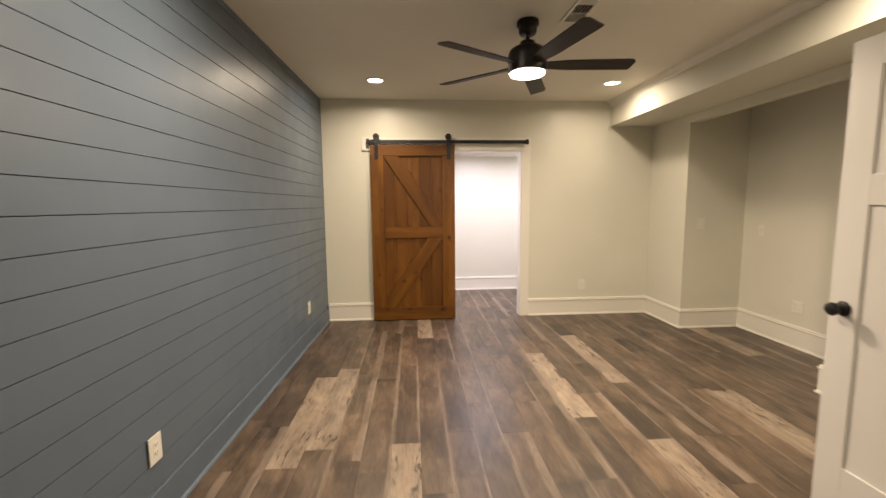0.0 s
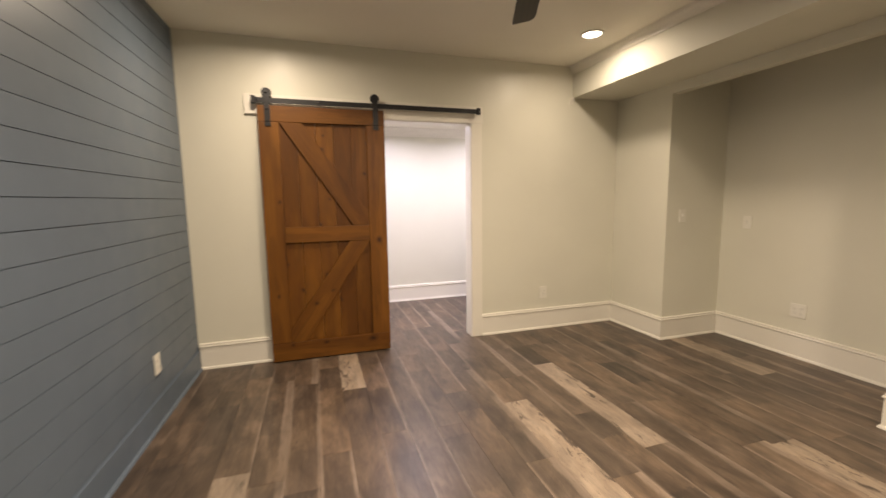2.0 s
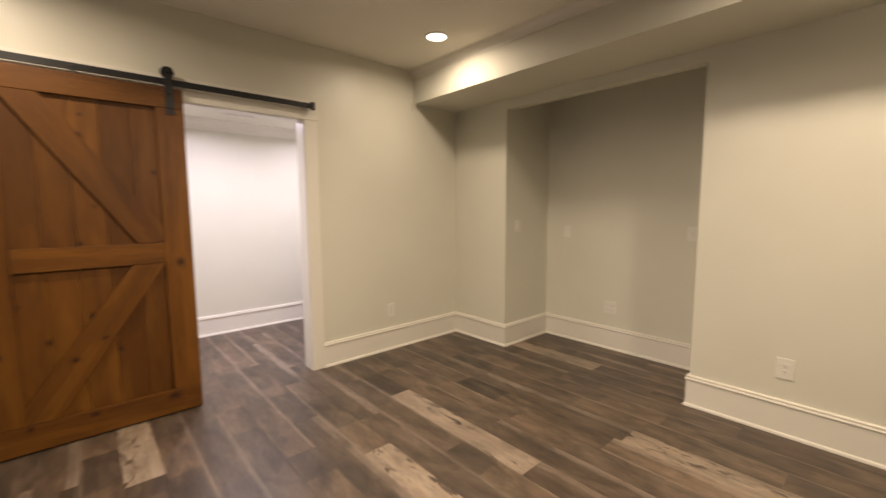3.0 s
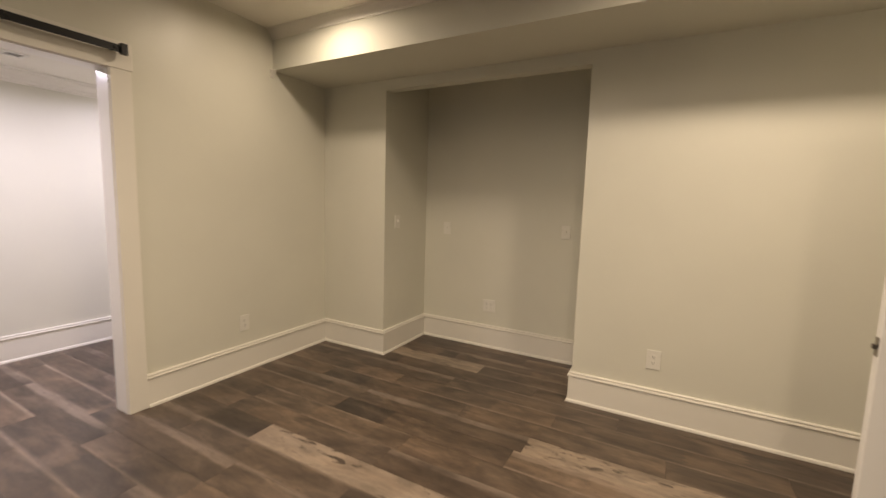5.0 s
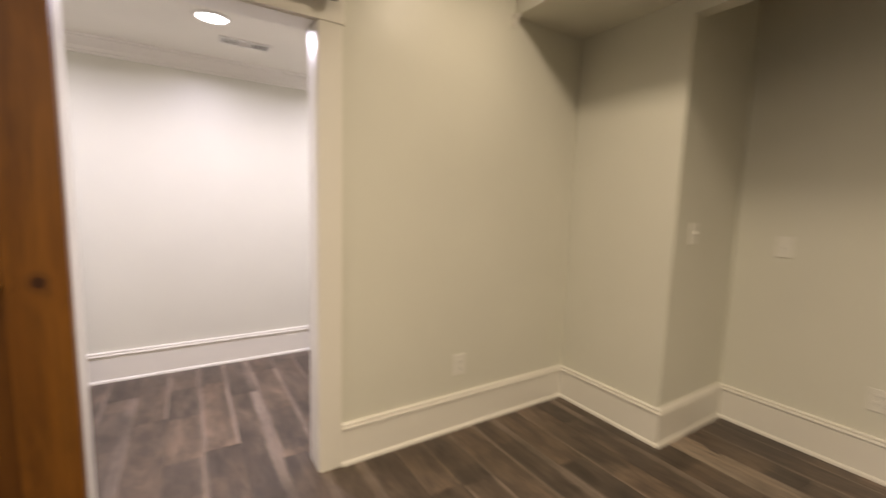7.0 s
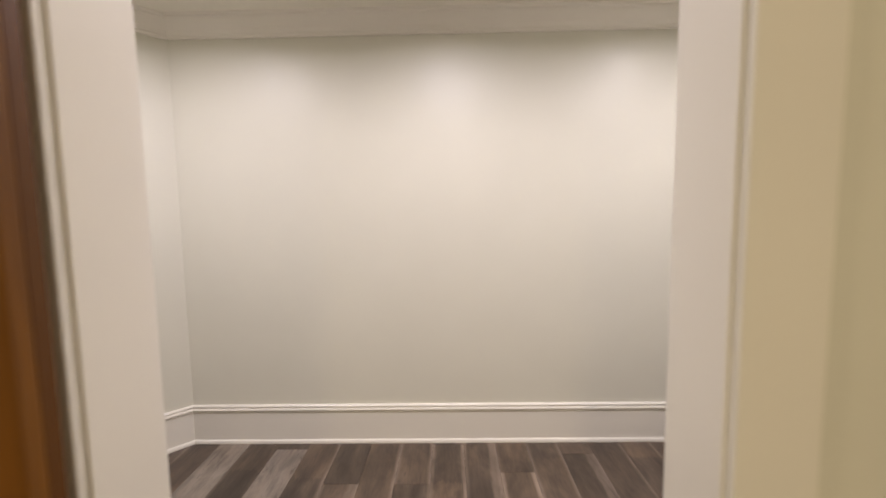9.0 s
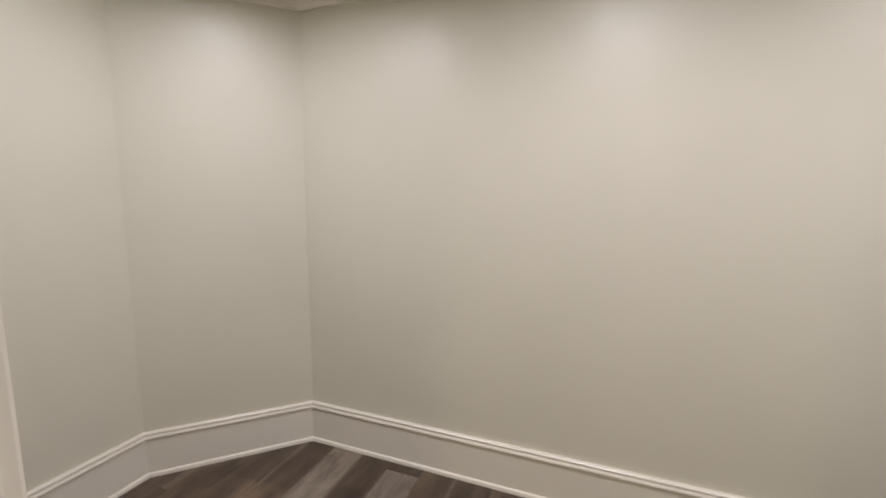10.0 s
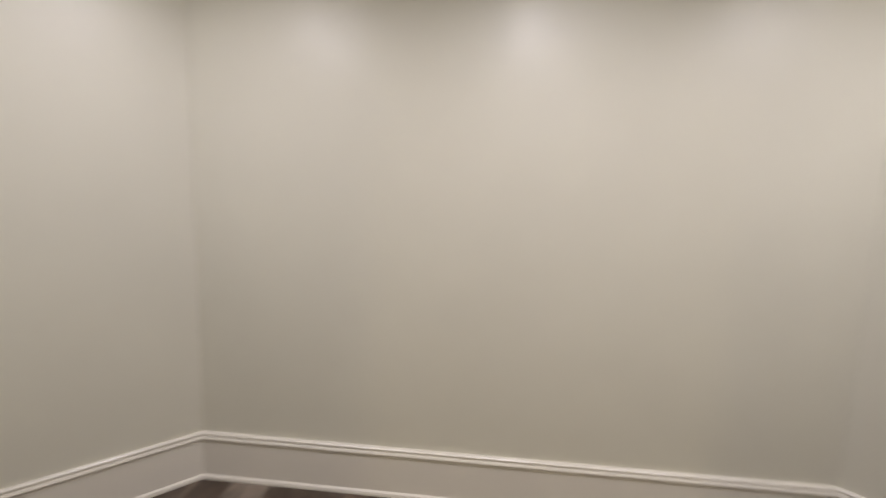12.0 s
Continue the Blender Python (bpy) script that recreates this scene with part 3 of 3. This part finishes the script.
def outlet(at, label, gangs=1):
    w, h = (0.085, 0.128) if gangs == 1 else (0.122, 0.118)
    t = thing("outlet", at, label, "outlet", "wall outlets")
    part("cover_plate", rounded(w, h, 0.007), PLATE, t)
    for g in range(gangs):
        gx = 0 if gangs == 1 else (g - 0.5) * 0.046
        for s in (-1, 1):
            so = part("socket", block(gx - 0.0165, gx + 0.0165, 0.006, 0.0088, s * 0.0195 - 0.0145, s * 0.0195 + 0.0145, 0.0012), PLATE, t)
            part("slots", boxes((gx - 0.0075, gx - 0.0055, 0.0085, 0.0092, s * 0.0195 - 0.002, s * 0.0195 + 0.006),
                                (gx + 0.0055, gx + 0.0075, 0.0085, 0.0092, s * 0.0195 - 0.002, s * 0.0195 + 0.006),
                                (gx - 0.002, gx + 0.002, 0.0085, 0.0092, s * 0.0195 - 0.0095, s * 0.0195 - 0.0055)), GAP, so)
        part("screw", lathe([(0, 0.007), (0.003, 0.007), (0.002, 0.0086), (0, 0.0088)], 8, "y"), PLATE, t, "", pose(gx, 0, 0, 180) @ pose(0, 0, 0, 180))
    return t


def switch(at, label):
    t = thing("light_switch", at, label, "light switch", "wall switches")
    part("cover_plate", rounded(0.078, 0.122, 0.007), PLATE, t)
    part("toggle", block(-0.005, 0.005, 0.006, 0.018, -0.011, 0.011, 0.002), PLATE, t, "", pose(0, 0, 0.002, 18))
    for z in (-0.030, 0.030):
        part("screw", block(-0.003, 0.003, 0.0065, 0.0082, z - 0.003, z + 0.003, 0.001), PLATE, t)
    return t


OUTLABEL = "white wall outlet above the baseboard"
outlet(pose(3.285, 0, 0.395, 0, 0, 180), OUTLABEL)
outlet(pose(XA, -1.46, 0.412, 0, 0, 90), "wide white double outlet in the recess", 2)
outlet(pose(XE, -2.91, 0.417, 0, 0, 90), OUTLABEL)
TILT = -math.degrees(math.atan(SKEW))
outlet(pose(xw(-3.34) - 0.0085, -3.34, 0.368, 0, 0, -90 + TILT), "white outlet on the slate blue board wall")
outlet(pose(xw(-0.86) - 0.0085, -0.86, 0.388, 0, 0, -90 + TILT), "white outlet on the slate blue board wall")
switch(pose(4.37, YA1, 1.215, 0, 0, 180), "white toggle switch on the recess side wall")
switch(pose(XA, -0.972, 1.148, 0, 0, 90), "white switch plate on the recess back wall")
switch(pose(XA, -2.15, 1.172, 0, 0, 90), "white switch plate on the recess back wall")


# ---- white door, standing open ----
def white_door():
    W, H, D = 0.76, 2.105, 0.035
    t = thing("panel_door", pose(2.955, -4.272, 0.012, 0, 0, 90), "white painted panel door standing open, black knob", "door")
    st = 0.118
    # local x from the hinge to the latch edge; local +y is the face towards the room
    part("stile", block(0, st, -D / 2, D / 2, 0, H, 0.0025), DOORPAINT, t)
    part("stile", block(W - st, W, -D / 2, D / 2, 0, H, 0.0025), DOORPAINT, t)
    for n, a, b in (("bottom_rail", 0, 0.285), ("lock_rail", 1.430, 1.555), ("top_rail", 1.985, H)):
        part(n, block(st, W - st, -D / 2, D / 2, a, b, 0.0025), DOORPAINT, t)
    for a, b in ((0.285, 1.430), (1.555, 1.985)):
        part("panel", block(st - 0.004, W - st + 0.004, -0.007, 0.007, a - 0.004, b + 0.004), DOORPAINT, t)
    for s in (1, -1):
        k = part("knob", lathe([(0, 0.0), (0.032, 0.0), (0.033, 0.004), (0.028, 0.009), (0.012, 0.012), (0.011, 0.030), (0.018, 0.036), (0.027, 0.046), (0.029, 0.056), (0.024, 0.066), (0.012, 0.071), (0, 0.072)], 28, "y"),
                 BLACK, t, "round black door knob", pose(W - 0.062, s * D / 2, 0.985, 0 if s < 0 else 180), True)
    part("latch_plate", block(W - 0.001, W + 0.002, -0.0125, 0.0125, 0.955, 1.015, 0.0008), NICKEL, t, "dull metal latch plate")
    part("latch_bolt", block(W, W + 0.012, -0.006, 0.006, 0.977, 0.993, 0.002), NICKEL, t)
    for z in (0.25, 1.05, 1.85):
        part("hinge", lathe([(0, -0.045), (0.007, -0.045), (0.007, 0.045), (0, 0.045)], 12), BLACK, t, "black hinge", pose(-0.006, D / 2, z), True)
    return t


white_door()
casing = thing("closet_door_frame", pose(0, 0, 0), "off-white casing round the white door's opening", "door frame", "", "structure")
part("casing", block(2.86, 2.957, YC, YC + 0.018, 0, 2.13, 0.003), TRIM, casing)
part("casing", block(3.743, 3.84, YC, YC + 0.018, 0, 2.13, 0.003), TRIM, casing)
part("head_casing", block(2.86, 3.84, YC, YC + 0.018, 2.131, 2.23, 0.003), TRIM, casing)

# ---- slate blue board wall ----
wall_west = structure("wall_west", block(-0.16, -0.004, YB - 0.2, 0.0, 0, CEIL), GAP, "slate blue painted horizontal board wall", "wall")
SL = Matrix.Rotation(-math.atan(SKEW), 4, "Z")
wall_west.matrix_basis = Matrix.Translation((-0.025, 0, 0)) @ SL
PITCH = 0.1258
z = 0.176
bounds = []
while z < CEIL:
    bounds.append((z, min(z + PITCH, CEIL)))
    z += PITCH
bounds.insert(0, (0.10, 0.176))
LONG = 6.0
for a, b in bounds:
    part("board", block(-0.004, 0.0125, -LONG, -0.001, a + 0.0018, b - 0.0018, 0.0009), SLATE, wall_west)
part("baseboard", block(0.0, 0.022, -LONG, -0.001, 0, 0.165, 0.003), SLATE, wall_west, "slate blue flat baseboard")
part("shoe_moulding", lathe([(0, 0), (0.017, 0), (0.017, LONG), (0, LONG)], 16, "y"), SLATE, wall_west, "", pose(0.022, -0.002, 0.002), True)

# ---- plank floor ----
floor = structure("floor", block(-0.45, 5.1, YB - 0.2, 1.9, -0.06, -0.004), SUBFLOOR, "brown-grey wood plank floor with scattered pale planks", "floor")
rng = random.Random(11)
# row index: a known joint along y, and the far ends of the pale planks in that row
KNOWN = {9: (-0.866, (-0.866,)), 6: (-1.37, (-1.37,)), 13: (-2.29, (-2.29,)), -1: (-2.795, (-2.795,)), -4: (-1.597, (-1.597,)),
         -5: (-1.76, (-1.76,)), 0: (-0.81, (0.41,)), 8: (-2.88, (-2.88,)), 18: (-1.63, (-0.41,)), 19: (-1.31, ()), -2: (0.60, ()), 5: (0.45, ()), 7: (0.20, ()), 3: (0.93, ()), 11: (-0.45, ()), 16: (-0.30, (-4.0,))}
# rows with a strongly marked plank: the far end of that plank and its print
MARKED = {13: (-1.07, PLANK_STREAKED), 9: (-2.086, PLANK_STREAKED), -1: (-1.575, PLANK_EDGED), -2: (1.82, PLANK_GREY),
          0: (1.63, PLANK_GREY), 5: (1.67, PLANK_EDGED), 7: (1.42, PLANK_EDGED), 6: (1.07, PLANK_STREAKED)}
plank_meshes = {}


def plank_mesh(length, print_):
    key = (round(length, 3), print_.name)
    if key not in plank_meshes:
        bm = bmesh.new()
        box(bm, -PW / 2 + 0.0006, PW / 2 - 0.0006, -length / 2 + 0.0005, length / 2 - 0.0005, -0.005, 0.0)
        plank_meshes[key] = mesh_from("plank", bm, print_)
    return plank_meshes[key]


for row in range(-8, 22):
    xc = 1.11 + PW * (row + 0.5)
    if xc > 5.0:
        continue
    joint, pale_ends = KNOWN.get(row, (rng.uniform(-1.22, 0), ()))
    y = joint + PL * math.ceil((1.85 - joint) / PL)
    while y > YB - 0.1:
        far, near = min(y, 1.85), max(y - PL, YB - 0.1)
        if far - near > 0.02:
            print_ = PLANK_PALE if any(abs(y - e) < 0.05 for e in pale_ends) else PLANK
            if row in MARKED and abs(y - MARKED[row][0]) < 0.05:
                print_ = MARKED[row][1]
            ob = new("plank", plank_mesh(far - near, print_))
            ob.parent = floor
            ob.location = (xc, (far + near) / 2, 0)
        y -= PL
